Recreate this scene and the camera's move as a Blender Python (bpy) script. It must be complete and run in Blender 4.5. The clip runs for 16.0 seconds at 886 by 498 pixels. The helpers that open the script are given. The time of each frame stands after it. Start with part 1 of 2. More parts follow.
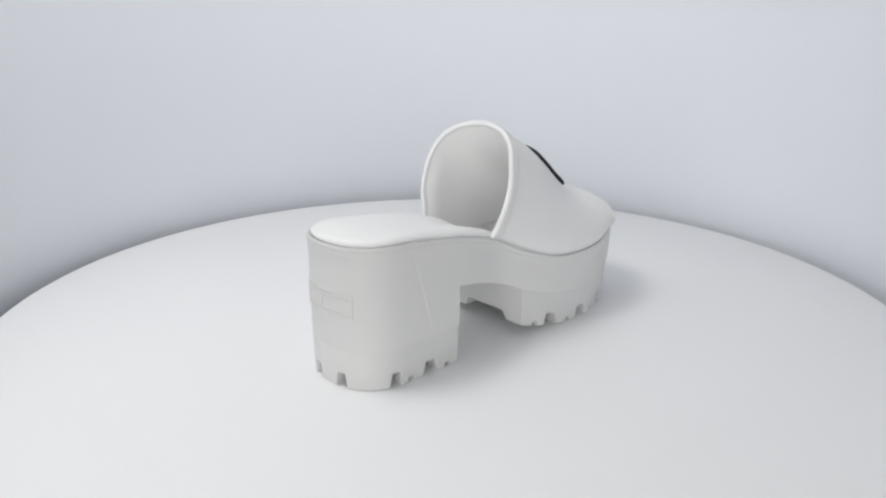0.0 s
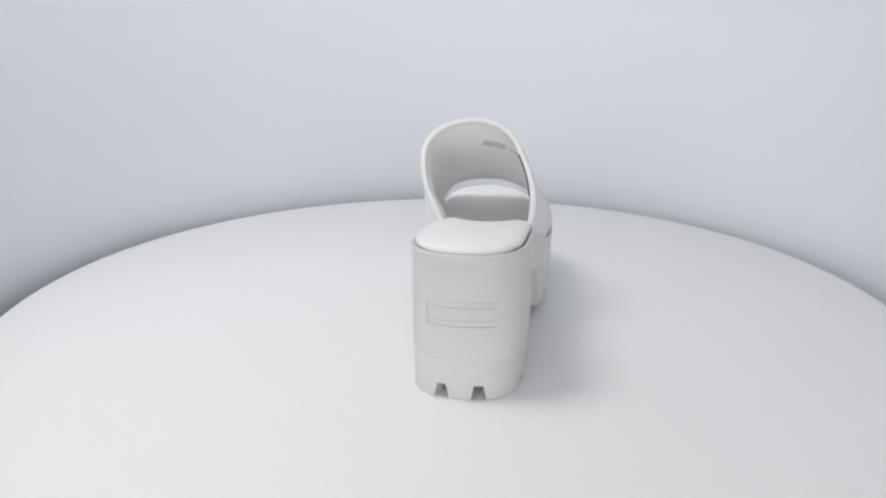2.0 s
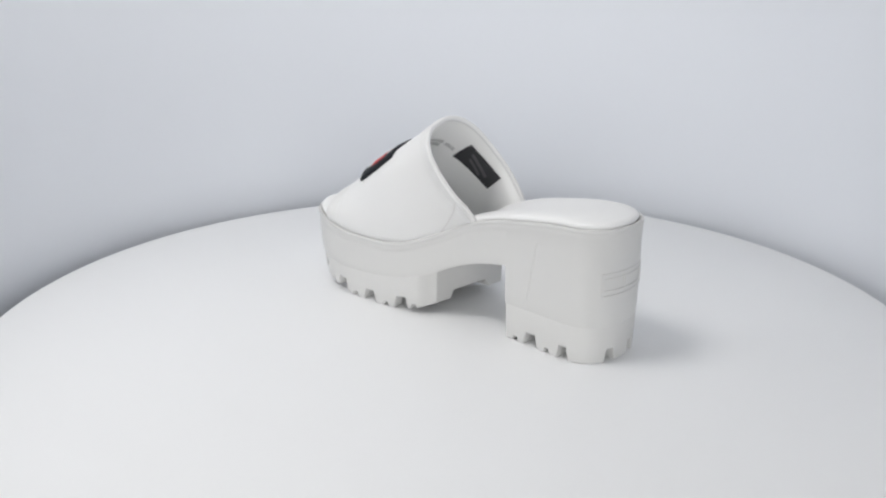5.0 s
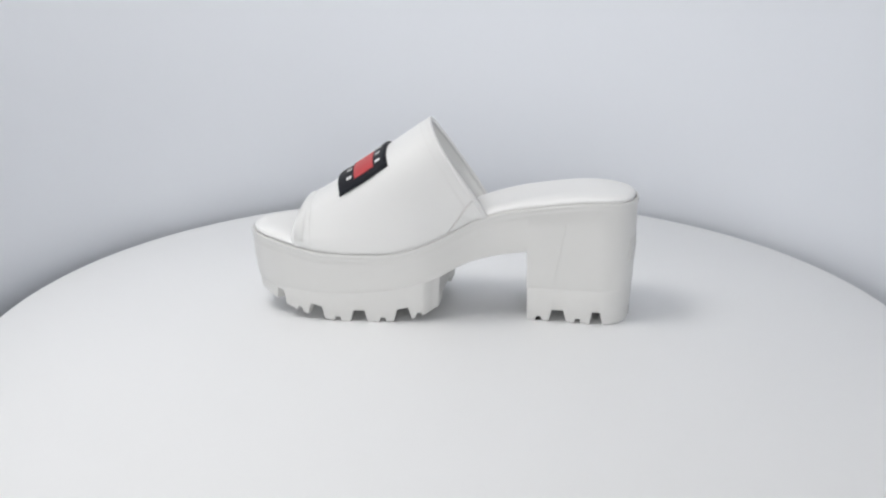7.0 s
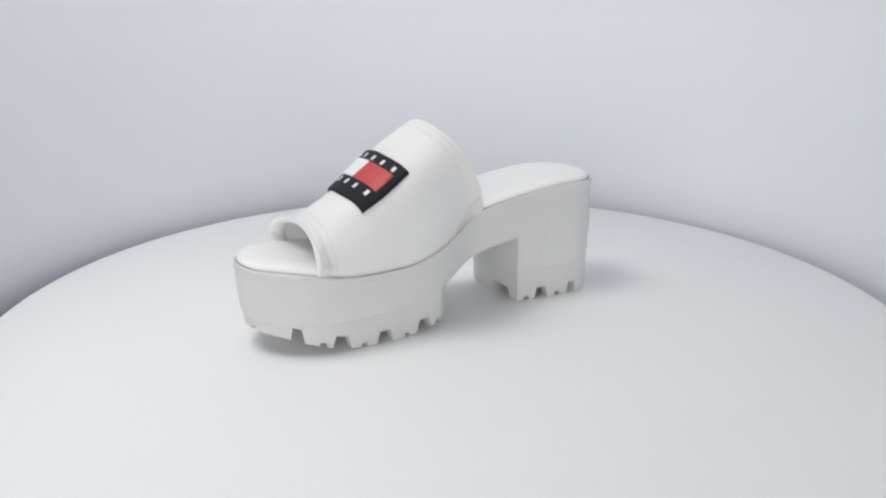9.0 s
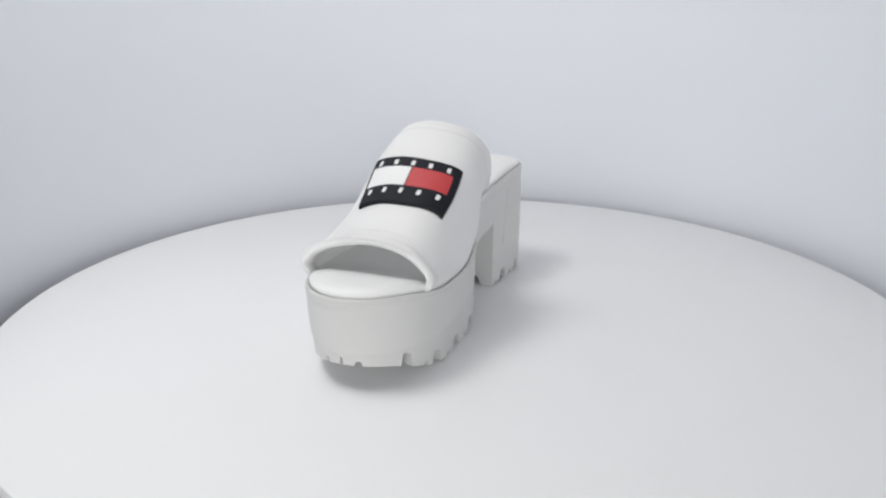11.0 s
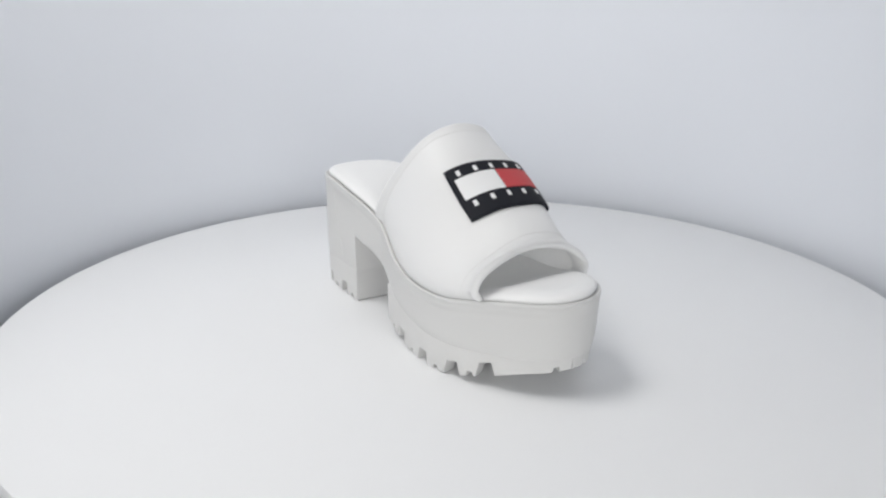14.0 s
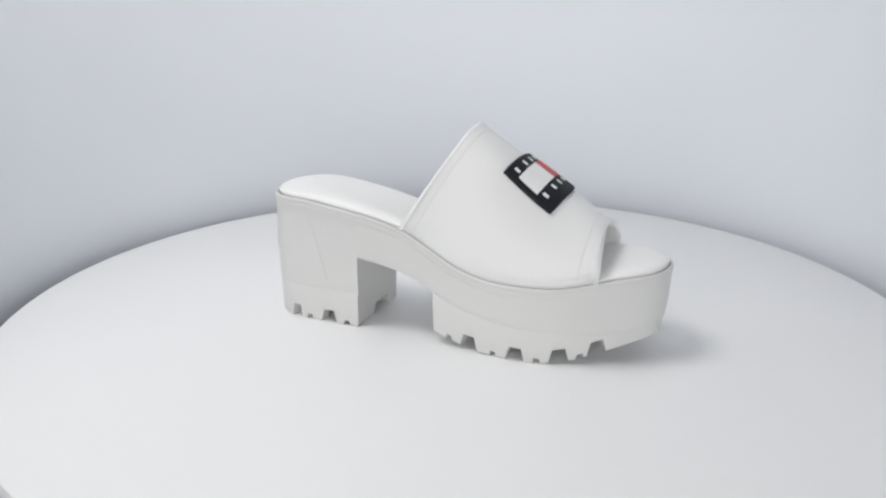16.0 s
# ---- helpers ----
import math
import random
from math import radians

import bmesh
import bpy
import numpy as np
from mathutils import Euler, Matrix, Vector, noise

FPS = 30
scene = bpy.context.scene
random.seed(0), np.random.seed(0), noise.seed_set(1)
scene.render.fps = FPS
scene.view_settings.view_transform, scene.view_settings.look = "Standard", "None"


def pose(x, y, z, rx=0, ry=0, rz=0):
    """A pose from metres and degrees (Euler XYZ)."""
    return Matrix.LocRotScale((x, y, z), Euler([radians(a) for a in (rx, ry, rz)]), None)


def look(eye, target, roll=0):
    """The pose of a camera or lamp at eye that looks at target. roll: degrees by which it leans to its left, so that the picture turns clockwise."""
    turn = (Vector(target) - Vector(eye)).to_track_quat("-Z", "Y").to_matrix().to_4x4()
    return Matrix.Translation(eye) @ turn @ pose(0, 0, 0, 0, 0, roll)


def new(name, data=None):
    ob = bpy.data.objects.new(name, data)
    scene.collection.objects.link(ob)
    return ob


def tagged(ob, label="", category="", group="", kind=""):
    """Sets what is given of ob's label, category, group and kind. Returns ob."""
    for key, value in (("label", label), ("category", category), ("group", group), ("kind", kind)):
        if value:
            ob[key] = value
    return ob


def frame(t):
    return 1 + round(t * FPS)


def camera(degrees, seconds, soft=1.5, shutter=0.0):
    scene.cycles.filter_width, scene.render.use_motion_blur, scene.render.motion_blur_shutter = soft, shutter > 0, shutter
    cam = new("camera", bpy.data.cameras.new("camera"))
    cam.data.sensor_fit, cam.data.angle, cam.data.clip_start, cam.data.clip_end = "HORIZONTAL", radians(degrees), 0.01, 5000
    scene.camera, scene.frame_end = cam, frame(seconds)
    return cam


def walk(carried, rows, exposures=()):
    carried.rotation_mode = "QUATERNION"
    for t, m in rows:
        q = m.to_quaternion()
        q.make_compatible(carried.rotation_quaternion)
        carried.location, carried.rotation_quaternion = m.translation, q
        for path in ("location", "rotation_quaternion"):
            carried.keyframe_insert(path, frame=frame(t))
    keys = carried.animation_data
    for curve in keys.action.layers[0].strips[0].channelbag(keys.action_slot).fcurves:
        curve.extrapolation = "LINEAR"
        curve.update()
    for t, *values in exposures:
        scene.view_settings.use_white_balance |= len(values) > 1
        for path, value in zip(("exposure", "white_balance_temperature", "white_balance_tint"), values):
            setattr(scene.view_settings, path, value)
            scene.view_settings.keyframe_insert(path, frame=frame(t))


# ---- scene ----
# ---------------------------------------------------------------- camera
cam = camera(56.86, 16.0, soft=2.35)
VIEW_A = look((0.01214, -0.51150, 0.20741), (-0.00537, 0.00167, 0.04219), 0.0)
VIEW_B = look((-0.00445, -0.52045, 0.20409), (-0.01231, -0.00607, 0.04192), 0.0)
walk(cam, [(0.0, VIEW_A), (9.3, VIEW_A), (11.2, VIEW_B), (16.0, VIEW_B)])

# ---------------------------------------------------------------- world and light
world = bpy.data.worlds.new("world")
scene.world = world
world.use_nodes = True
world.node_tree.nodes["Background"].inputs[0].default_value = (0.8, 0.88, 1.0, 1)
world.node_tree.nodes["Background"].inputs[1].default_value = 0.05
scene.view_settings.exposure = 0.07


def area(name, eye, target, sx, sy, power, colour, spread=180):
    data = bpy.data.lights.new(name, "AREA")
    data.shape, data.size, data.size_y = "RECTANGLE", sx, sy
    data.energy, data.color, data.spread = power, colour, radians(spread)
    ob = new(name, data)
    ob.matrix_world = look(eye, target)
    return ob


area("ceiling_led", (-0.27, -0.06, 0.885), (-0.10, 0.03, 0.0), 0.30, 0.56, 5.1, (1.0, 0.985, 0.965))
# added fill behind the camera, standing in for room light through the open front
area("front_fill", (-0.10, -1.10, 0.22), (0.0, 0.0, 0.10), 1.4, 0.6, 7.6, (0.99, 0.99, 0.99))


# ---------------------------------------------------------------- materials
def material(name, colour, rough=0.5, metal=0.0, grain=600.0, bump=0.05, vary=0.03, stain=14.0, spec=0.5, foam=0.0):
    """Principled surface: fine grain in the relief, broad and fine variation in the colour."""
    m = bpy.data.materials.new(name)
    m.use_nodes = True
    nt = m.node_tree
    b = nt.nodes["Principled BSDF"]
    b.inputs["Roughness"].default_value = rough
    b.inputs["Metallic"].default_value = metal
    b.inputs["Specular IOR Level"].default_value = spec
    b.inputs["Subsurface Weight"].default_value = 1.0 if foam else 0.0
    b.inputs["Subsurface Radius"].default_value = (1.0, 1.0, 1.0)
    b.inputs["Subsurface Scale"].default_value = foam
    tc = nt.nodes.new("ShaderNodeTexCoord")
    big = nt.nodes.new("ShaderNodeTexNoise")
    big.inputs["Scale"].default_value = stain
    big.inputs["Detail"].default_value = 4
    fine = nt.nodes.new("ShaderNodeTexNoise")
    fine.inputs["Scale"].default_value = grain
    fine.inputs["Detail"].default_value = 2
    for n in (big, fine):
        nt.links.new(tc.outputs["Object"], n.inputs["Vector"])
    ramp = nt.nodes.new("ShaderNodeMixRGB")
    ramp.inputs[1].default_value = (*[max(0, c * (1 - vary)) for c in colour], 1)
    ramp.inputs[2].default_value = (*[min(1, c * (1 + vary)) for c in colour], 1)
    half = nt.nodes.new("ShaderNodeMath")
    half.operation = "MULTIPLY_ADD"
    half.inputs[1].default_value = 0.35
    nt.links.new(fine.outputs["Fac"], half.inputs[0])
    scaled = nt.nodes.new("ShaderNodeMath")
    scaled.operation = "MULTIPLY"
    scaled.inputs[1].default_value = 0.65
    nt.links.new(big.outputs["Fac"], scaled.inputs[0])
    nt.links.new(scaled.outputs[0], half.inputs[2])
    nt.links.new(half.outputs[0], ramp.inputs[0])
    nt.links.new(ramp.outputs[0], b.inputs["Base Color"])
    if bump:
        bp = nt.nodes.new("ShaderNodeBump")
        bp.inputs["Strength"].default_value = bump
        bp.inputs["Distance"].default_value = 0.0004
        nt.links.new(fine.outputs["Fac"], bp.inputs["Height"])
        nt.links.new(bp.outputs["Normal"], b.inputs["Normal"])
    return m


WHITE_SOLE = material("white_rubber", (0.63, 0.628, 0.618), 0.5, grain=900, bump=0.06, vary=0.02)
WHITE_TREAD = material("white_tread_rubber", (0.62, 0.618, 0.608), 0.55, grain=700, bump=0.08, vary=0.03)
WHITE_UPPER = material("white_upper", (0.77, 0.77, 0.765), 0.55, grain=1400, bump=0.10, vary=0.012, foam=0.0018)
WHITE_LINING = material("white_lining", (0.93, 0.93, 0.915), 0.7, grain=1800, bump=0.12, vary=0.02, foam=0.0018)
WHITE_INSOLE = material("white_insole", (0.84, 0.84, 0.835), 0.55, grain=1300, bump=0.10, vary=0.015)
BADGE_NAVY = material("navy_black_rubber", (0.010, 0.011, 0.016), 0.62, grain=1500, bump=0.15, vary=0.2, spec=0.22)
BADGE_WHITE = material("white_badge_rubber", (0.80, 0.80, 0.80), 0.5, grain=1500, bump=0.05, vary=0.015)
BADGE_RED = material("red_badge_rubber", (0.50, 0.045, 0.05), 0.5, grain=1500, bump=0.05, vary=0.05)
LABEL_GREY = material("dark_grey_woven_label", (0.045, 0.045, 0.05), 0.85, grain=2500, bump=0.4, vary=0.25)
LABEL_PRINT = material("dull_grey_thread", (0.11, 0.11, 0.115), 0.85, grain=2500, bump=0.3, vary=0.2)
PRINT_GREY = material("grey_print", (0.58, 0.58, 0.575), 0.7, grain=2500, bump=0.0, vary=0.1)
SEAM = material("grey_seam_thread", (0.67, 0.66, 0.65), 0.85, grain=3000, bump=0.3, vary=0.12)
STITCH = material("pale_thread", (0.74, 0.735, 0.725), 0.8, grain=3000, bump=0.2, vary=0.05)
DISC_WHITE = material("white_satin_laminate", (0.85, 0.855, 0.86), 0.42, grain=500, bump=0.02, vary=0.012, stain=6)
DISC_EDGE = material("white_edge_band", (0.72, 0.72, 0.72), 0.5, grain=500, bump=0.03, vary=0.02)
SHEET = material("pale_blue_grey_sheet", (0.69, 0.712, 0.752), 0.75, grain=250, bump=0.03, vary=0.012, stain=4)
CEILING = material("white_ceiling", (0.8, 0.8, 0.8), 0.8, grain=200, bump=0.02, vary=0.01)
BLACK_MAT = material("black_fabric", (0.008, 0.008, 0.009), 0.9, grain=900, bump=0.3, vary=0.3)
ROOM = material("dim_grey_wall", (0.30, 0.30, 0.31), 0.8, grain=80, bump=0.05, vary=0.04, stain=3)
BASE_DARK = material("dark_grey_plastic", (0.03, 0.03, 0.033), 0.45, grain=600, bump=0.08, vary=0.1)


# ---------------------------------------------------------------- mesh tools
SMOOTH_ANGLE = radians(38)


def link_mesh(name, bm, mat, sharp=SMOOTH_ANGLE):
    bmesh.ops.remove_doubles(bm, verts=bm.verts, dist=1e-6)
    bmesh.ops.recalc_face_normals(bm, faces=bm.faces)
    for f in bm.faces:
        f.smooth = True
    for e in bm.edges:
        if len(e.link_faces) == 2 and e.calc_face_angle(0) > sharp:
            e.smooth = False
    me = bpy.data.meshes.new(name)
    bm.to_mesh(me)
    bm.free()
    for m in mat if isinstance(mat, (list, tuple)) else (mat,):
        me.materials.append(m)
    return new(name, me)


SHOE_AT = Vector((0.004, -0.022, 0.0))     # the shoe's base on the turntable


def part(name, bm, mat, parent, label="", sharp=SMOOTH_ANGLE):
    bmesh.ops.translate(bm, verts=bm.verts, vec=-SHOE_AT)
    ob = link_mesh(name, bm, mat, sharp)
    ob.parent = parent
    return tagged(ob, label)


def curve_at(pts, x):
    """Smooth value at x through (x, value) pairs."""
    n = len(pts)
    if x <= pts[0][0]:
        return pts[0][1]
    if x >= pts[-1][0]:
        return pts[-1][1]
    for i in range(n - 1):
        x0, y0 = pts[i]
        x1, y1 = pts[i + 1]
        if x <= x1:
            h = x1 - x0
            d = (y1 - y0) / h
            dp = (y0 - pts[i - 1][1]) / (x0 - pts[i - 1][0]) if i else d
            dn = (pts[i + 2][1] - y1) / (pts[i + 2][0] - x1) if i + 2 < n else d
            m0 = 0 if dp * d < 0 else (dp + d) / 2
            m1 = 0 if dn * d < 0 else (dn + d) / 2
            t = (x - x0) / h
            return (y0 * (1 + 2 * t) * (1 - t) ** 2 + m0 * h * t * (1 - t) ** 2
                    + y1 * t * t * (3 - 2 * t) + m1 * h * t * t * (t - 1))


def smooth_line(pts, n):
    """n + 1 points at even arc length on a Catmull-Rom line through pts."""
    P = [Vector(q) for q in pts]
    P = [2 * P[0] - P[1]] + P + [2 * P[-1] - P[-2]]
    dense = []
    for i in range(1, len(P) - 2):
        for k in range(24):
            t = k / 24
            a, b, c, d = P[i - 1:i + 3]
            dense.append(0.5 * (2 * b + (c - a) * t + (2 * a - 5 * b + 4 * c - d) * t * t + (3 * b - a - 3 * c + d) * t ** 3))
    dense.append(P[-2].copy())
    acc = [0.0]
    for a, b in zip(dense, dense[1:]):
        acc.append(acc[-1] + (b - a).length)
    out, j = [], 0
    for k in range(n + 1):
        s = acc[-1] * k / n
        while j < len(acc) - 2 and acc[j + 1] < s:
            j += 1
        t = (s - acc[j]) / max(1e-12, acc[j + 1] - acc[j])
        out.append(dense[j].lerp(dense[j + 1], min(1, t)))
    return out


def step01(a, b, x):
    t = min(1, max(0, (x - a) / (b - a)))
    return t * t * (3 - 2 * t)


# ---------------------------------------------------------------- the setting
def rounded_u(half, back, front, r, n=12):
    """Plan of the backdrop: left front, round the back, right front."""
    pts = [(-half, front + (back - r - front) * k / 6) for k in range(7)]
    pts += [(-half + r - r * math.cos(a), back - r + r * math.sin(a)) for a in [math.pi / 2 * k / n for k in range(1, n + 1)]]
    pts += [(-half + r + (2 * half - 2 * r) * k / 6, back) for k in range(1, 6)]
    pts += [(half - r + r * math.sin(a), back - r + r * math.cos(a)) for a in [math.pi / 2 * k / n for k in range(n + 1)]]
    pts += [(half, front + (back - r - front) * k / 6) for k in range(5, -1, -1)]
    return pts


FLOOR_Z = -0.12


def build_setting():
    half, back, front, corner = 0.323, 0.336, -0.30, 0.323
    bm = bmesh.new()
    rings = []
    for z in (FLOOR_Z, -0.06, -0.03, 0.0, 0.03, 0.1, 0.3, 0.5, 0.7, 0.9):
        lean = 0.30 * max(0.0, z)                     # the sheet leans outwards, more on one side
        rings.append([bm.verts.new((x - 0.35 * lean, y, z)) for x, y in rounded_u(half + lean, back + lean, front, corner + lean, 32)])
    for a, b in zip(rings, rings[1:]):
        for i in range(len(a) - 1):
            bm.faces.new((a[i], a[i + 1], b[i + 1], b[i]))
    sheet = link_mesh("backdrop", bm, SHEET)
    mod = sheet.modifiers.new("thickness", "SOLIDIFY")
    mod.thickness, mod.offset = 0.003, -1
    tagged(sheet, "pale blue-grey curved backdrop sheet of a light box", "backdrop", kind="structure")

    bm = bmesh.new()
    bmesh.ops.create_cube(bm, size=1, matrix=Matrix.LocRotScale((-0.09, 0.15, 0.912), None, (1.26, 1.0, 0.02)))
    tagged(link_mesh("ceiling", bm, CEILING), "white ceiling panel of the light box", "ceiling", kind="structure")
    bm = bmesh.new()
    bmesh.ops.create_cube(bm, size=1, matrix=Matrix.LocRotScale((0, -0.2, FLOOR_Z - 0.02), None, (5.0, 5.0, 0.02)))
    tagged(link_mesh("floor", bm, BLACK_MAT), "black cloth-covered table top under the light box", "table top", kind="structure")
    walls = (("wall_south", (0, -2.55, 1.1), (5.0, 0.1, 2.5)), ("wall_north", (0, 2.15, 1.1), (5.0, 0.1, 2.5)),
             ("wall_west", (-2.55, -0.2, 1.1), (0.1, 4.6, 2.5)), ("wall_east", (2.55, -0.2, 1.1), (0.1, 4.6, 2.5)))
    for name, at, size in walls:
        bm = bmesh.new()
        bmesh.ops.create_cube(bm, size=1, matrix=Matrix.LocRotScale(at, None, size))
        tagged(link_mesh(name, bm, ROOM), "plain grey wall of the dim room", "wall", kind="structure")


DISC_R, DISC_Z, DISC_X, DISC_Y = 0.3020, -0.0031, -0.0005, 0.0118


def lathe(profile, n=160):
    bm = bmesh.new()
    rings = []
    for r, z in profile:
        rings.append([bm.verts.new((r * math.cos(2 * math.pi * k / n), r * math.sin(2 * math.pi * k / n), z)) for k in range(n)])
    for a, b in zip(rings, rings[1:]):
        for i in range(n):
            bm.faces.new((a[i], a[(i + 1) % n], b[(i + 1) % n], b[i]))
    bm.faces.new(rings[0])
    bm.faces.new(rings[-1][::-1])
    return bm


def build_turntable():
    root = tagged(new("turntable"), "round white turntable with a smooth satin top", "turntable")
    R = DISC_R
    Z = DISC_Z
    top = link_mesh("tabletop", lathe([(R - 0.0015, Z), (R - 0.0004, Z - 0.0005), (R, Z - 0.0018), (R, Z - 0.012), (R - 0.001, Z - 0.0135), (R - 0.004, Z - 0.014)], 256), DISC_WHITE)
    top.parent = root
    ring = link_mesh("edge_band", lathe([(R - 0.012, Z - 0.0141), (R - 0.012, Z - 0.022), (R - 0.014, Z - 0.024)], 192), DISC_EDGE)
    ring.parent = root
    return root


def build_turntable_base():
    ob = link_mesh("motor_unit", lathe([(0.12, DISC_Z - 0.0245), (0.125, DISC_Z - 0.027), (0.13, FLOOR_Z + 0.006), (0.135, FLOOR_Z + 0.003), (0.135, FLOOR_Z)], 96), BASE_DARK)
    return tagged(ob, "low round dark plastic motor base under the turntable", "turntable base")


# ---------------------------------------------------------------- the mule: its shape in plan and profile
HEEL_U, TOE_U, SLANT = -0.1207, 0.1378, 0.02
CENTRE = [(-0.11, -0.0189), (-0.06, -0.0231), (-0.02, -0.0244), (0.02, -0.0225), (0.06, -0.0231), (0.11, -0.0185)]
HALF = [(-0.11, 0.0311), (-0.06, 0.0303), (-0.02, 0.0290), (0.02, 0.0394), (0.06, 0.0433), (0.11, 0.0402)]
RIM = [(-0.1207, 0.0780), (-0.09, 0.0776), (-0.0635, 0.0743), (-0.0365, 0.0696), (-0.02, 0.0648), (-0.001, 0.0555), (0.024, 0.0458), (0.046, 0.0425), (0.077, 0.0428), (0.099, 0.0463), (0.1134, 0.0488), (0.1378, 0.0506)]
UNDER = [(-0.0496, 0.0440), (-0.0286, 0.0400), (-0.0095, 0.0340), (0.006, 0.0270), (0.0245, 0.0212), (0.0475, 0.0175), (0.0785, 0.0160), (0.10, 0.0165), (0.118, 0.0172), (0.1378, 0.0185)]
GROUND = [(0.0, 0.0082), (0.0216, 0.0026), (0.036, 0.0004), (0.045, 0.0), (0.072, 0.0), (0.09, 0.0028), (0.107, 0.0070), (0.122, 0.0112), (0.1378, 0.0142)]
HEEL_FRONT, HEEL_LINE, FORE_BACK = -0.0503, 0.0195, 0.004


def half_width(u):
    w = curve_at(HALF, u)
    if u < HEEL_U + 0.0283:
        w *= max(0.0, 1 - ((HEEL_U + 0.0283 - u) / 0.0283) ** 2.38) ** (1 / 2.38)
    if u > TOE_U - 0.0609:
        w *= max(0.0, 1 - ((u - TOE_U + 0.0609) / 0.0609) ** 2.05) ** (1 / 2.05)
    return w


def stations(u0, u1, n, extra=()):
    """Positions along the sole, closer together at the rounded ends."""
    us = set(extra)
    for k in range(n + 1):
        us.add(u0 + (u1 - u0) * (0.5 - 0.5 * math.cos(math.pi * k / n)))
    for k in range(1, 6):
        if u1 == TOE_U:
            us.add(u1 - 0.0012 * (k / 6) ** 2)
        if u0 == HEEL_U:
            us.add(u0 + 0.0008 * (k / 6) ** 2)
    return sorted(us)


def plan(us):
    """Closed outline: left side heel to toe, then right side toe to heel, as (x, y, u)."""
    left, right = [], []
    for u in us:
        c, w = curve_at(CENTRE, u), half_width(u)
        for side, sgn in ((left, 1), (right, -1)):
            y = c + sgn * w
            fade = 1 - step01(0.085, TOE_U, u)
            side.append((u + SLANT * fade * (y - c), y, u))
    return left + right[::-1]


def inset(ring, d):
    """The outline moved inwards by d (a number, or a function of u), with mitred corners."""
    n = len(ring)
    out = []
    for i, (x, y, u) in enumerate(ring):
        nx = ny = 0.0
        for way in (-1, 1):                           # to the next distinct neighbour on either side
            k = i + way
            while math.hypot(ring[k % n][0] - x, ring[k % n][1] - y) < 1e-6:
                k += way
            tx, ty = (ring[k % n][0] - x) * way, (ring[k % n][1] - y) * way
            l = math.hypot(tx, ty)
            nx, ny = nx + ty / l, ny - tx / l
        l = math.hypot(nx, ny) or 1
        k = (d(u) if callable(d) else d) * min(1.45, 2 / max(l, 0.5))
        out.append((x + nx / l * k, y + ny / l * k, u))
    return out


def shrunk(us, d):
    """The whole outline drawn in by about d on all sides, without folds at the tips."""
    full = TOE_U - HEEL_U
    ring = []
    for side in (1, -1):
        for u in us if side > 0 else us[::-1]:
            w = half_width(u)
            y = curve_at(CENTRE, u) + side * w * (1 - d / curve_at(HALF, u))
            ring.append((HEEL_U + d + (u - HEEL_U) * (full - 2 * d) / full, y, u))
    return ring


def skin(bm, rings, close=True):
    vs = [[bm.verts.new(p) for p in r] for r in rings]
    n = len(vs[0])
    for a, b in zip(vs, vs[1:]):
        for i in range(n if close else n - 1):
            bm.faces.new((a[i], a[(i + 1) % n], b[(i + 1) % n], b[i]))
    return vs


def across(bm, ring, lift=None, cells=8):
    """Close a ring (left then right half) with strips from side to side."""
    n = len(ring) // 2
    rows = []
    for i in range(n):
        a, b = ring[i], ring[2 * n - 1 - i]
        row = [a]
        for k in range(1, cells):
            p = a.co.lerp(b.co, k / cells)
            if lift:
                p.z += lift(i, k / cells)
            row.append(bm.verts.new(p))
        rows.append(row + [b])
    for r, q in zip(rows, rows[1:]):
        for k in range(cells):
            bm.faces.new((r[k], r[k + 1], q[k + 1], q[k]))


def toe_taper(u):
    return 0.0022 * step01(0.06, 0.125, u)


def under(u):
    return HEEL_LINE if u < HEEL_FRONT else curve_at(UNDER, u)


def build_midsole(root):
    us = stations(HEEL_U, TOE_U, 92, (HEEL_FRONT - 0.0001, HEEL_FRONT + 0.0001))
    base = plan(us)
    rim = lambda u: curve_at(RIM, u)
    rows = []
    for d, f, lift in ((0.0036, 0.0, -0.0018), (0.0019, 0.0, 0.0002), (0.0010, 0.0, 0.0007), (0.0001, 0.0, 0.0005), (-0.0003, 0.0, -0.0004), (-0.0003, 0.0, -0.0014), (0.0001, 0.0, -0.0020), (0.0, 0.0, -0.0026), (0.0, 0.0, -0.0048), (0.00025, 0.0, -0.0053),
                       (0.0003, 0.25, 0), (0.0003, 0.4, 0), (0.0003, 0.6, 0), (0.0003, 0.8, 0), (0.0005, 0.95, 0), (0.0010, 1.0, 0)):
        ring = inset(base, lambda u: d + toe_taper(u) * f ** 2.2)
        rows.append([(x, y, rim(u) + (under(u) - rim(u)) * f + lift) for x, y, u in ring])
    bm = bmesh.new()
    vs = skin(bm, rows)
    across(bm, vs[0])
    across(bm, vs[-1])
    part("midsole", bm, WHITE_SOLE, root, "glossy white platform midsole and block heel")


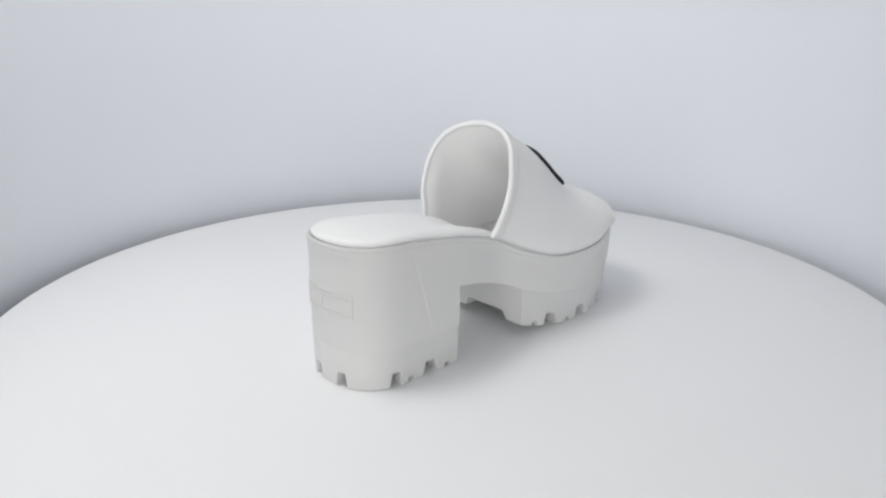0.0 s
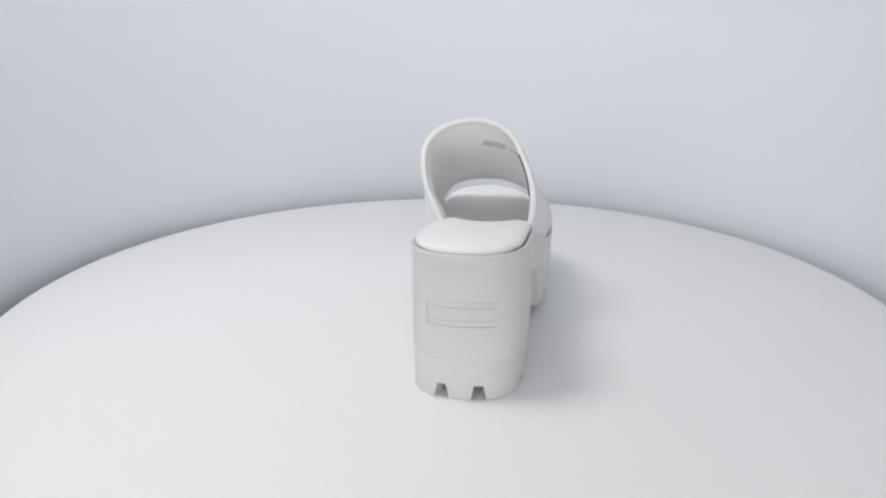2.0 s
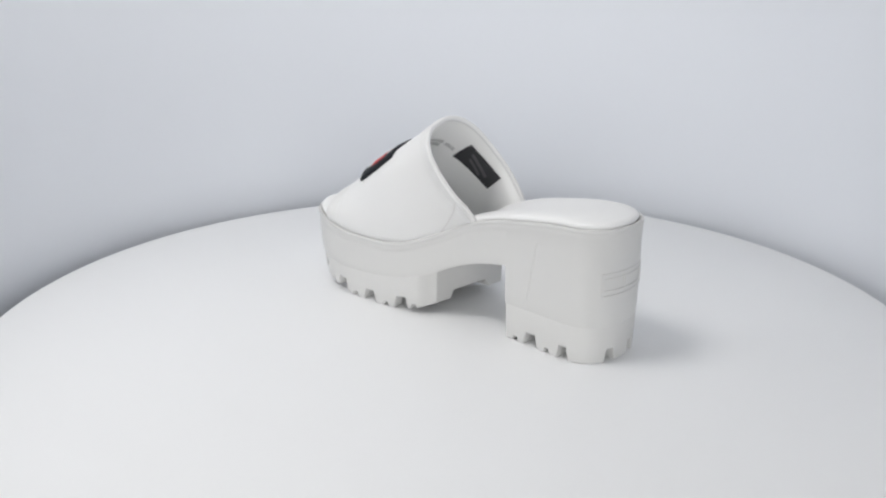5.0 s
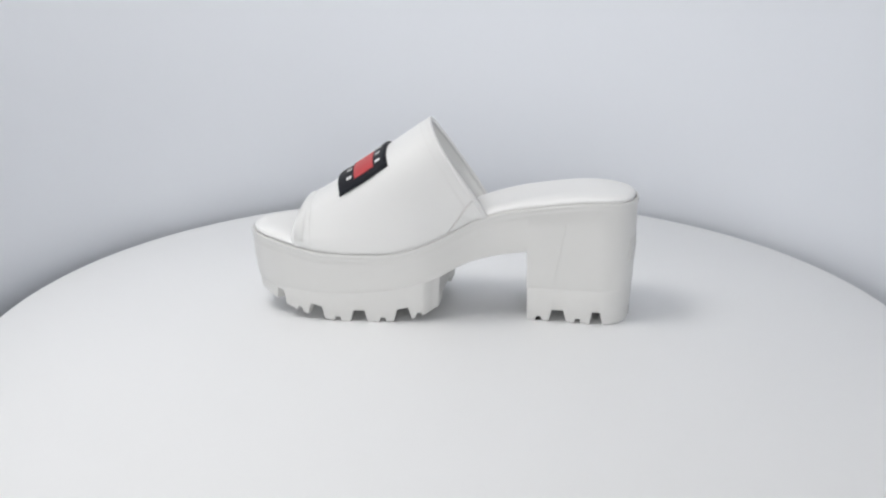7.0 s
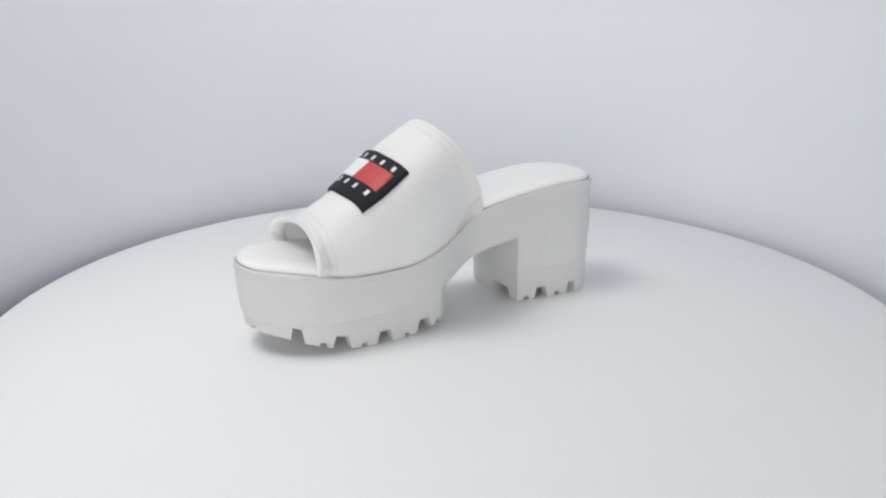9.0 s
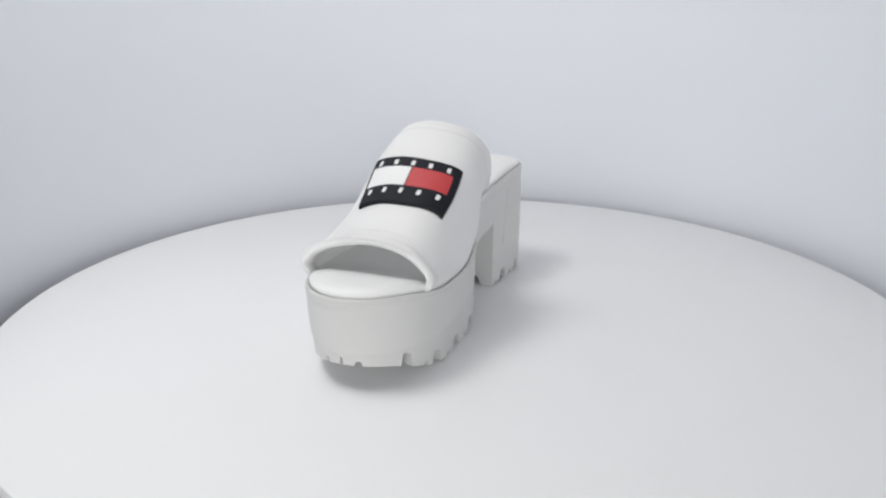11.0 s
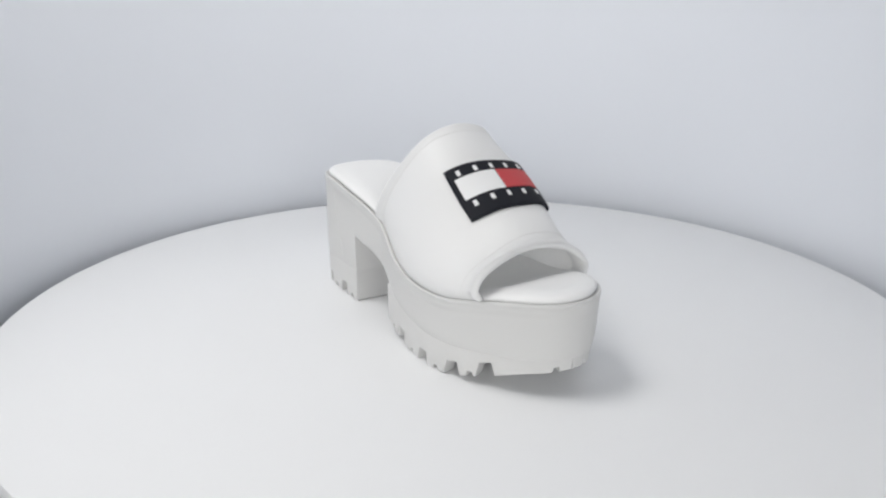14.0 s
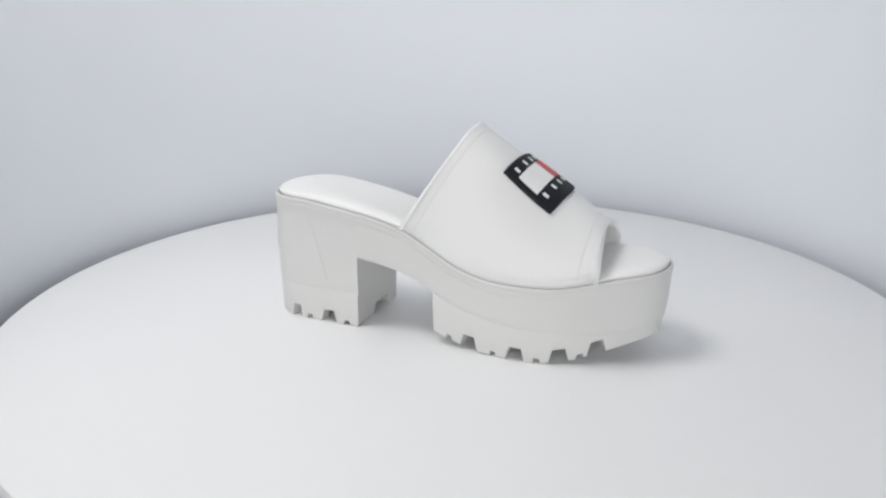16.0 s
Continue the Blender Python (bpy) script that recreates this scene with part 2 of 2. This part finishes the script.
def build_outsole(root, name, u0, u1, bottom, top, marks, taper):
    """A tread ring: plate with a wall of lugs, cut by tapered notches. marks: (x or None, y, kind)."""
    us = [u for u in stations(HEEL_U, TOE_U, 110) if u0 + 0.002 < u < u1 - 0.002 or u in (HEEL_U, TOE_U)]
    us = sorted(set([u for u in us if u0 <= u <= u1] + [u0, u1] + [u for u in stations(HEEL_U, TOE_U, 110) if (u0 == HEEL_U and u < u0 + 0.002) or (u1 == TOE_U and u > u1 - 0.002)]))
    ring = inset(plan(us), lambda u: 0.0009 + taper(u))
    skew = (lambda y, u: (y - curve_at(CENTRE, u)) * (1 - step01(u0, u0 + 0.013, u))) if u0 > HEEL_U else (lambda y, u: 0.0)
    ring = [(x + 0.06 * skew(y, u), y - 0.15 * max(0.0, skew(y, u)), u) for x, y, u in ring]     # the back of the forefoot is cut at a slant
    low = lambda y, u: bottom(u)
    n = len(ring)
    pts = [Vector((x, y, 0)) for x, y, u in ring]
    acc = [0.0]
    for i in range(n):
        acc.append(acc[-1] + (pts[(i + 1) % n] - pts[i]).length)
    total = acc[-1]

    def at(s):
        s %= total
        lo = max(i for i in range(n) if acc[i] <= s)
        t = (s - acc[lo]) / max(1e-9, acc[lo + 1] - acc[lo])
        a, b = ring[lo], ring[(lo + 1) % n]
        return [a[k] + (b[k] - a[k]) * t for k in range(3)]

    samples = {}
    for k in range(int(total / 0.0022)):
        samples[k * 0.0022] = 0.0
    for i in range(n):                              # keep the corners of a straight front or back
        if ring[i][2] in (us[0], us[-1]) and half_width(ring[i][2]) > 0.01:
            samples[acc[i]] = 0.0
    for mx, my, kind in marks:
        s0 = min((acc[i] + (acc[i + 1] - acc[i]) * j / 8 for i in range(n) for j in range(8)),
                 key=lambda s: (at(s)[0] - mx) ** 2 + (at(s)[1] - my) ** 2)
        hb, ht, h = {"big": (0.0058, 0.0036, 0.0078), "mid": (0.0042, 0.0026, 0.0080), "small": (0.0023, 0.0015, 0.0026), "slit": (0.0009, 0.0006, 0.0040), "channel": (0.0125, 0.0095, 0.0066), "arch": (0.0185, 0.0155, 0.0055)}[kind]
        for s in [q for q in samples if abs(q - s0) < hb + 0.0004]:
            del samples[s]
        samples[s0 - hb] = 0.0
        samples[s0 - ht] = h
        samples[s0 + ht] = h
        samples[s0 + hb] = 0.0
    order = sorted(samples)
    outer = [at(s) for s in order]
    notch = [samples[s] for s in order]
    inner = inset([tuple(p) for p in outer], 0.0085)
    rows = [[(x, y, top(u) + 0.0006) for x, y, u in outer],
            [(x, y, top(u) - 0.0006) for x, y, u in inset([tuple(p) for p in outer], -0.00055)],
            [(x, y, min(low(y, u) + h + 0.0008, top(u) - 0.001)) for (x, y, u), h in zip(outer, notch)],
            [(x, y, min(low(y, u) + h, top(u) - 0.0005)) for (x, y, u), h in zip(inset([tuple(p) for p in outer], lambda u: 0.0008 + 0.0012 * step01(0.09, 0.13, u)), notch)],
            [(x, y, min(low(y, u) + h, top(u) - 0.0005)) for (x, y, _), (_, _, u), h in zip(inner, outer, notch)],
            [(x, y, min(low(y, u) + 0.0080, top(u) - 0.0004)) for (x, y, _), (_, _, u) in zip(inner, outer)]]
    bm = bmesh.new()
    vs = skin(bm, rows)
    bm.faces.new(vs[0])
    bm.faces.new(vs[-1][::-1])
    bmesh.ops.triangulate(bm, faces=[f for f in bm.faces if len(f.verts) > 4])
    part(name, bm, WHITE_TREAD, root, "white lugged rubber tread", radians(30))


def build_insole(root):
    us = stations(HEEL_U, TOE_U, 80)
    rows = []
    for d, h in ((0.0042, -0.0016), (0.0029, -0.0004), (0.0022, 0.0007), (0.0020, 0.0016), (0.0032, 0.0027), (0.0058, 0.0033), (0.0100, 0.0037)):
        rows.append([(x, y, curve_at(RIM, u) + h * (1 + (0.4 * step01(0.095, 0.125, u) + 0.3 * (1 - step01(-0.06, -0.02, u))) * (h > 0))) for x, y, u in shrunk(us, d)])
    bm = bmesh.new()
    vs = skin(bm, rows)
    n = len(us)
    across(bm, vs[-1], lambda i, k: 4 * k * (1 - k) * min(1.0, half_width(us[i]) / 0.028) ** 2 * (0.0004 + 0.0012 * (1 - step01(-0.115, -0.08, us[i])) - 0.0028 * math.exp(-((us[i] + 0.03) / 0.035) ** 2)) , 10)
    across(bm, vs[0])
    part("insole", bm, WHITE_INSOLE, root, "padded white footbed", radians(60))


# the strap: a band between a slanted rear opening and a low toe opening
REAR = [(-0.0222, 0.0040, 0.0650), (-0.0175, 0.0085, 0.0740), (-0.0136, 0.0135, 0.0810), (-0.0070, 0.0176, 0.0918), (-0.0001, 0.0194, 0.1030), (0.005, 0.0180, 0.1111), (0.0100, 0.0122, 0.1190), (0.0140, 0.0012, 0.1243), (0.0161, -0.0145, 0.1266), (0.0150, -0.0285, 0.1238), (0.0110, -0.0394, 0.1163), (0.0038, -0.0468, 0.1045), (-0.0030, -0.0521, 0.0930), (-0.0105, -0.0545, 0.0812), (-0.0178, -0.0541, 0.0695), (-0.0222, -0.0523, 0.0625)]
TOE = [(0.0985, 0.0192, 0.0473), (0.0989, 0.0212, 0.0525), (0.0990, 0.0188, 0.0590), (0.0990, 0.0090, 0.0666), (0.0987, -0.0052, 0.0709), (0.0987, -0.0205, 0.0722), (0.0992, -0.0360, 0.0709), (0.0997, -0.0490, 0.0672), (0.1000, -0.0576, 0.0620), (0.1000, -0.0618, 0.0556), (0.0998, -0.0610, 0.0512), (0.0995, -0.0585, 0.0480)]
NT, NA = 36, 48
REAR_LINE, TOE_LINE = smooth_line(REAR, NA), smooth_line(TOE, NA)


SHOULDERS = ((0.29, 1, 0.0075, 0.0), (0.68, -1, 0.0, 0.004), (0.5, 0, -0.0015, 0.0))


def strap_at(t, a):
    """Point of the strap's outer face: t from the rear (0) to the toe (1), a round it from the left (0) to the right (1)."""
    k = min(NA - 1e-6, max(0, a * NA))
    i = int(k)
    p = REAR_LINE[i].lerp(REAR_LINE[i + 1], k - i).lerp(TOE_LINE[i].lerp(TOE_LINE[i + 1], k - i), t)
    for mid, side, swell, sway in SHOULDERS:          # the shoulders swell or fall beside the crown
        k = (swell * 4 * t * (1 - t) + sway * math.sin(2 * math.pi * t)) * math.exp(-((a - mid) / 0.13) ** 2)
        p = p + Vector((0, side * 0.5, 0.85)) * k
    for sgn, q0, q1, w in ((1, REAR_LINE[0], TOE_LINE[0], (1 - a)), (-1, REAR_LINE[NA], TOE_LINE[NA], a)):
        low = q0.lerp(q1, t)
        u = low.x
        for _ in range(3):
            u = low.x - SLANT * (1 - step01(0.085, TOE_U, u)) * sgn * half_width(u)
        edge = Vector((low.x, curve_at(CENTRE, u) + sgn * (half_width(u) - 0.0027), curve_at(RIM, u) - 0.0006))
        p = p + (edge - low) * step01(0.45, 1.0, w) * max(0.0, min(1, t / 0.06, (1 - t) / 0.06))
    return p


def strap_normal(t, a):
    e = 0.004
    t = min(1 - e, max(e, t))
    du = strap_at(min(1, t + e), a) - strap_at(max(0, t - e), a)
    dv = strap_at(t, min(1, a + e)) - strap_at(t, max(0, a - e))
    return du.cross(dv).normalized() * -1


def strap_patch(corners, nt, na, low, high, rim=0.0, warp=None):
    """A slab that follows the strap between two heights over its outer face. corners: (t, a) at rear left, toe left, toe right, rear right."""
    bm = bmesh.new()
    (t0, a0), (t1, a1), (t2, a2), (t3, a3) = corners
    grids = []
    for h, shrink in ((low, 0.0), (high - rim, 0.0), (high, rim)):
        g = []
        for i in range(nt + 1):
            row = []
            for j in range(na + 1):
                u, v = i / nt, j / na
                t = (t0 * (1 - u) + t1 * u) * (1 - v) + (t3 * (1 - u) + t2 * u) * v + (1 - 2 * u) * shrink / 0.099
                a = (a0 * (1 - u) + a1 * u) * (1 - v) + (a3 * (1 - u) + a2 * u) * v + (1 - 2 * v) * shrink / 0.16
                if warp:
                    t, a = warp(t, a)
                row.append(bm.verts.new(strap_at(t, a) + strap_normal(t, a) * h))
            g.append(row)
        grids.append(g)
    for g in (grids[0], grids[2]):
        for i in range(nt):
            for j in range(na):
                bm.faces.new((g[i][j], g[i + 1][j], g[i + 1][j + 1], g[i][j + 1]))
    edge = [(i, 0) for i in range(nt)] + [(nt, j) for j in range(na)] + [(i, na) for i in range(nt, 0, -1)] + [(0, j) for j in range(na, 0, -1)]
    for g, q in zip(grids, grids[1:]):
        for k in range(len(edge)):
            (i, j), (m, n) = edge[k], edge[(k + 1) % len(edge)]
            bm.faces.new((g[i][j], g[m][n], q[m][n], q[i][j]))
    return bm


THICK = 0.0031


def band(t0, t1, a0=0.0, a1=1.0):
    return ((t0, a0), (t1, a0), (t1, a1), (t0, a1))


def thread(at, stitch=0.0028):
    """A row of fine stitches round the strap at that distance from the rear opening."""
    bm = bmesh.new()
    length = sum((strap_at(at, (k + 1) / NA) - strap_at(at, k / NA)).length for k in range(NA))
    n = int(length / stitch)
    for k in range(n):
        rings = []
        for f, h in ((0.06, -0.0002), (0.25, 0.00012), (0.75, 0.00012), (0.94, -0.0002)):
            a = 0.012 + 0.976 * (k + f) / n
            p, nrm = strap_at(at, a), strap_normal(at, a)
            along = (strap_at(at + 0.01, a) - strap_at(at - 0.01, a)).normalized() * 0.0003
            rings.append([p + nrm * h + along, p + nrm * (h + 0.0002), p + nrm * h - along, p - nrm * 0.0004])
        vs = skin(bm, rings)
        bm.faces.new(vs[0])
        bm.faces.new(vs[-1][::-1])
    return bm


def edge_roll(mid, reach, depth, thick):
    """A padded roll along an opening, its ends tucked into the sole."""
    bm = bmesh.new()
    rings = []
    for k in range(-1, NA + 2):
        a = min(1, max(0, k / NA))
        tuck = Vector((0, 0.0025 if k > NA else -0.0025, -0.003)) if k < 0 or k > NA else Vector((0, 0, 0))
        ring = []
        for j in range(16):
            c, q = math.cos(2 * math.pi * j / 16), math.sin(2 * math.pi * j / 16)
            t = mid + reach / 0.099 * math.copysign(abs(c) ** 0.7, c)
            ring.append(strap_at(t, a) + strap_normal(t, a) * (depth + thick * math.copysign(abs(q) ** 0.7, q)) + tuck)
        rings.append(ring)
    vs = skin(bm, rings)
    bm.faces.new(vs[0])
    bm.faces.new(vs[-1][::-1])
    return bm


def build_strap(root):
    upper = part("upper", strap_patch(band(0, 1), NT, NA, -THICK, 0.0), (WHITE_UPPER, WHITE_LINING), root, "soft white foam strap with an off-white lining")
    for f in upper.data.polygons:                     # the first grid of faces is the inner side
        f.material_index = 1 if f.index < NT * NA else 0
    part("rear_binding", edge_roll(0.004, 0.0018, -0.00155, 0.00165), WHITE_UPPER, root, "narrow rounded white edge", radians(70))
    part("toe_binding", edge_roll(0.972, 0.0040, -0.00215, 0.00225), WHITE_UPPER, root, "padded folded white edge", radians(70))
    for name, at in (("rear_stitching", 0.060), ("toe_stitching", 0.916)):      # a sunken seam line beside each opening
        part(name, thread(at), STITCH, root, "fine pale stitch line")
    part("side_tab", strap_patch(((0.0, 0.001), (0.212, 0.001), (0.008, 0.092), (0.0, 0.092)), 6, 8, -0.0004, 0.0006, 0.0003), WHITE_UPPER, root, "small stitched-down corner of the strap")
    part("side_seam", strap_patch(((0.208, 0.001), (0.217, 0.001), (0.012, 0.092), (0.003, 0.092)), 1, 8, -0.0002, 0.0009), SEAM, root, "stitched grey seam")


BADGE = ((0.338, 0.325), (0.697, 0.270), (0.648, 0.655), (0.314, 0.638))


def badge_bow(t, a):
    """The badge's toe edge bows forwards between its corners."""
    c = min(1, max(0, (a - 0.29) / 0.36))
    return t + 0.030 * 4 * c * (1 - c) * step01(0.30, 0.70, t), a


def on_badge(b0, b1, c0, c1):
    """Corners on the strap of a piece of the badge: b from its rear to its toe edge, c from its right to its left end."""
    out = []
    for b, c in ((b0, c1), (b1, c1), (b1, c0), (b0, c0)):
        (t0, a0), (t1, a1), (t2, a2), (t3, a3) = BADGE
        v = 1 - c
        out.append(((t0 * (1 - b) + t1 * b) * (1 - v) + (t3 * (1 - b) + t2 * b) * v, (a0 * (1 - b) + a1 * b) * (1 - v) + (a3 * (1 - b) + a2 * b) * v))
    return tuple(out)


def build_badge(root):
    badge = part("badge", strap_patch(BADGE, 12, 24, -0.0004, 0.0022, 0.0011, badge_bow), BADGE_NAVY, root, "raised navy-black rubber badge")

    def piece(name, b0, b1, c0, c1, mat, label, h=0.0026, n=10):
        ob = part(name, strap_patch(on_badge(b0, b1, c0, c1), 6 if n > 4 else 2, n, 0.0016, h, 0.0002, badge_bow), mat, root, label)
        ob.parent = badge

    piece("white_panel", 0.240, 0.630, 0.058, 0.495, BADGE_WHITE, "white rubber field")
    piece("red_panel", 0.240, 0.630, 0.505, 0.915, BADGE_RED, "red rubber field")
    for b0, b1 in ((0.100, 0.200), (0.685, 0.790)):
        for k in range(5):
            c = 0.125 + 0.183 * k
            piece("bar", b0, b1, c - 0.020, c + 0.020, BADGE_WHITE, "small white raised bar", 0.0024, 3)



def build_labels(root):
    label = part("inner_label", strap_patch(((0.136, 0.702), (0.335, 0.695), (0.203, 0.876), (0.070, 0.866)), 4, 12, -THICK - 0.0010, -THICK + 0.0001), LABEL_GREY, root, "dark grey woven label sewn inside")
    for t0, t1, a0, a1 in ((0.155, 0.180, 0.735, 0.835), (0.205, 0.225, 0.745, 0.815)):
        part("label_bar", strap_patch(band(t0, t1, a0, a1), 2, 6, -THICK - 0.0013, -THICK - 0.0006), LABEL_PRINT, label, "dull grey woven bar")
    for t0, t1, a0, a1 in ((0.276, 0.302, 0.512, 0.605), (0.314, 0.344, 0.506, 0.600), (0.284, 0.293, 0.620, 0.675), (0.303, 0.311, 0.620, 0.675)):
        part("printed_bar", strap_patch(band(t0, t1, a0, a1), 2, 8, -THICK - 0.0004, -THICK + 0.0001), PRINT_GREY, root, "faint grey print on the lining")


def heel_wall(y, z):
    """Point on the rear of the heel at that side position and height."""
    lo, hi = HEEL_U, HEEL_U + 0.0283
    c = curve_at(CENTRE, -0.11)
    for _ in range(40):
        u = (lo + hi) / 2
        if half_width(u) > abs(y - c):
            hi = u
        else:
            lo = u
    return Vector((u + SLANT * (y - c), y, z))


def build_emblem(root):
    """Shallow raised outline on the back of the heel."""
    def bar(y0, y1, z0, z1, n):
        bm = bmesh.new()
        rows = []
        for k in range(n + 1):
            y = y0 + (y1 - y0) * k / n
            a, b = heel_wall(y + 0.0005, z0), heel_wall(y - 0.0005, z0)
            out = Vector((b.y - a.y, a.x - b.x, 0)).normalized()
            if out.x > 0:
                out = -out
            p = heel_wall(y, 0)
            rows.append([(p + out * d) + Vector((0, 0, z)) for d, z in ((-0.0008, z0), (0.0003, z0 + 0.0002), (0.0003, z1 - 0.0002), (-0.0008, z1))])
        vs = [[bm.verts.new(q) for q in r] for r in rows]
        for a, b in zip(vs, vs[1:]):
            for j in range(4):
                bm.faces.new((a[j], a[(j + 1) % 4], b[(j + 1) % 4], b[j]))
        bm.faces.new(vs[0])
        bm.faces.new(vs[-1][::-1])
        return bm
    y0, y1 = 0.0012, -0.0362
    for z0, z1 in ((0.0522, 0.0531), (0.0492, 0.0500), (0.0420, 0.0428), (0.0388, 0.0397)):
        part("emblem_line", bar(y0, y1, z0, z1, 16), WHITE_SOLE, root, "raised white moulded line")
    for y in (y0, -0.0150, y1):
        z0, z1 = (0.0388, 0.0531) if y != -0.0150 else (0.0420, 0.0500)
        part("emblem_line", bar(y + 0.0007, y - 0.0007, z0, z1, 2), WHITE_SOLE, root, "raised white moulded line")


def build_mould_lines(root):
    """Faint slanting ridges left by the mould on both sides of the heel."""
    for sgn, u0, z0, u1, z1 in ((-1, -0.0862, 0.0745, -0.0728, 0.0255), (1, -0.0742, 0.0650, -0.0672, 0.0255)):
        bm = bmesh.new()
        rows = []
        for k in range(13):
            f = k / 12
            u, z = u0 + (u1 - u0) * f, z0 + (z1 - z0) * f - 0.0015 * math.sin(math.pi * f)
            y = curve_at(CENTRE, u) + sgn * half_width(u)
            w = 0.0004 * (0.4 + 0.6 * math.sin(math.pi * min(1, f + 0.15)))
            rows.append([(u - w, y - sgn * 0.0006, z), (u, y + sgn * 0.00008, z + 0.0001), (u + w, y - sgn * 0.0006, z)])
        skin(bm, rows, close=False)
        part("mould_line", bm, WHITE_SOLE, root, "faint raised mould line")


def build_mule():
    root = tagged(new("platform_mule"), "white platform mule with block heel, lugged sole and navy badge", "shoe")
    build_midsole(root)
    L, R = 0.025, -0.07
    fore = [(0.029, L, "big"), (0.059, L, "big"), (0.088, L, "big"), (0.1135, 0.012, "mid"),
            (0.017, L, "small"), (0.043, L, "small"), (0.073, L, "small"), (0.101, L, "small"),
            (0.0257, R, "big"), (0.0564, R, "big"), (0.084, R, "big"), (0.111, R, "big"),
            (0.011, R, "small"), (0.042, R, "small"), (0.070, R, "small"), (0.099, R, "small"),
            (0.15, -0.036, "small"), (0.15, -0.019, "slit"), (0.15, -0.002, "small"), (-0.02, -0.0235, "arch")]
    build_outsole(root, "forefoot_tread", FORE_BACK, TOE_U, lambda u: curve_at(GROUND, u) + DISC_Z, lambda u: curve_at(UNDER, u), fore, lambda u: 0.0022 * step01(0.06, 0.125, u) + 0.0009 * step01(0.10, 0.132, u))
    heel = [(-0.069, L, "big"), (-0.095, L, "mid"), (-0.0568, L, "small"), (-0.082, L, "small"),
            (-0.0747, R, "big"), (-0.1018, R, "mid"), (-0.061, R, "small"), (-0.0895, R, "small"),
            (-0.14, -0.0305, "mid"), (-0.14, -0.001, "mid"), (-0.03, -0.020, "channel")]
    build_outsole(root, "heel_tread", HEEL_U, HEEL_FRONT, lambda u: DISC_Z, lambda u: HEEL_LINE, heel, lambda u: 0.0003)
    build_insole(root)
    build_strap(root)
    build_badge(root)
    build_labels(root)
    build_emblem(root)
    build_mould_lines(root)
    return root


build_setting()
turntable = build_turntable()
build_turntable_base()
mule = build_mule()


def motions():
    """The turntable turns evenly and carries the shoe."""
    times = [k * 0.25 for k in range(65)]
    turn = [(t, pose(0, 0, 0, 0, 0, 49.078 + 18.187 * t)) for t in times]
    walk(turntable, [(t, Matrix.Translation((DISC_X, DISC_Y, 0)) @ m) for t, m in turn])
    walk(mule, [(t, m @ Matrix.Translation(SHOE_AT)) for t, m in turn])


motions()
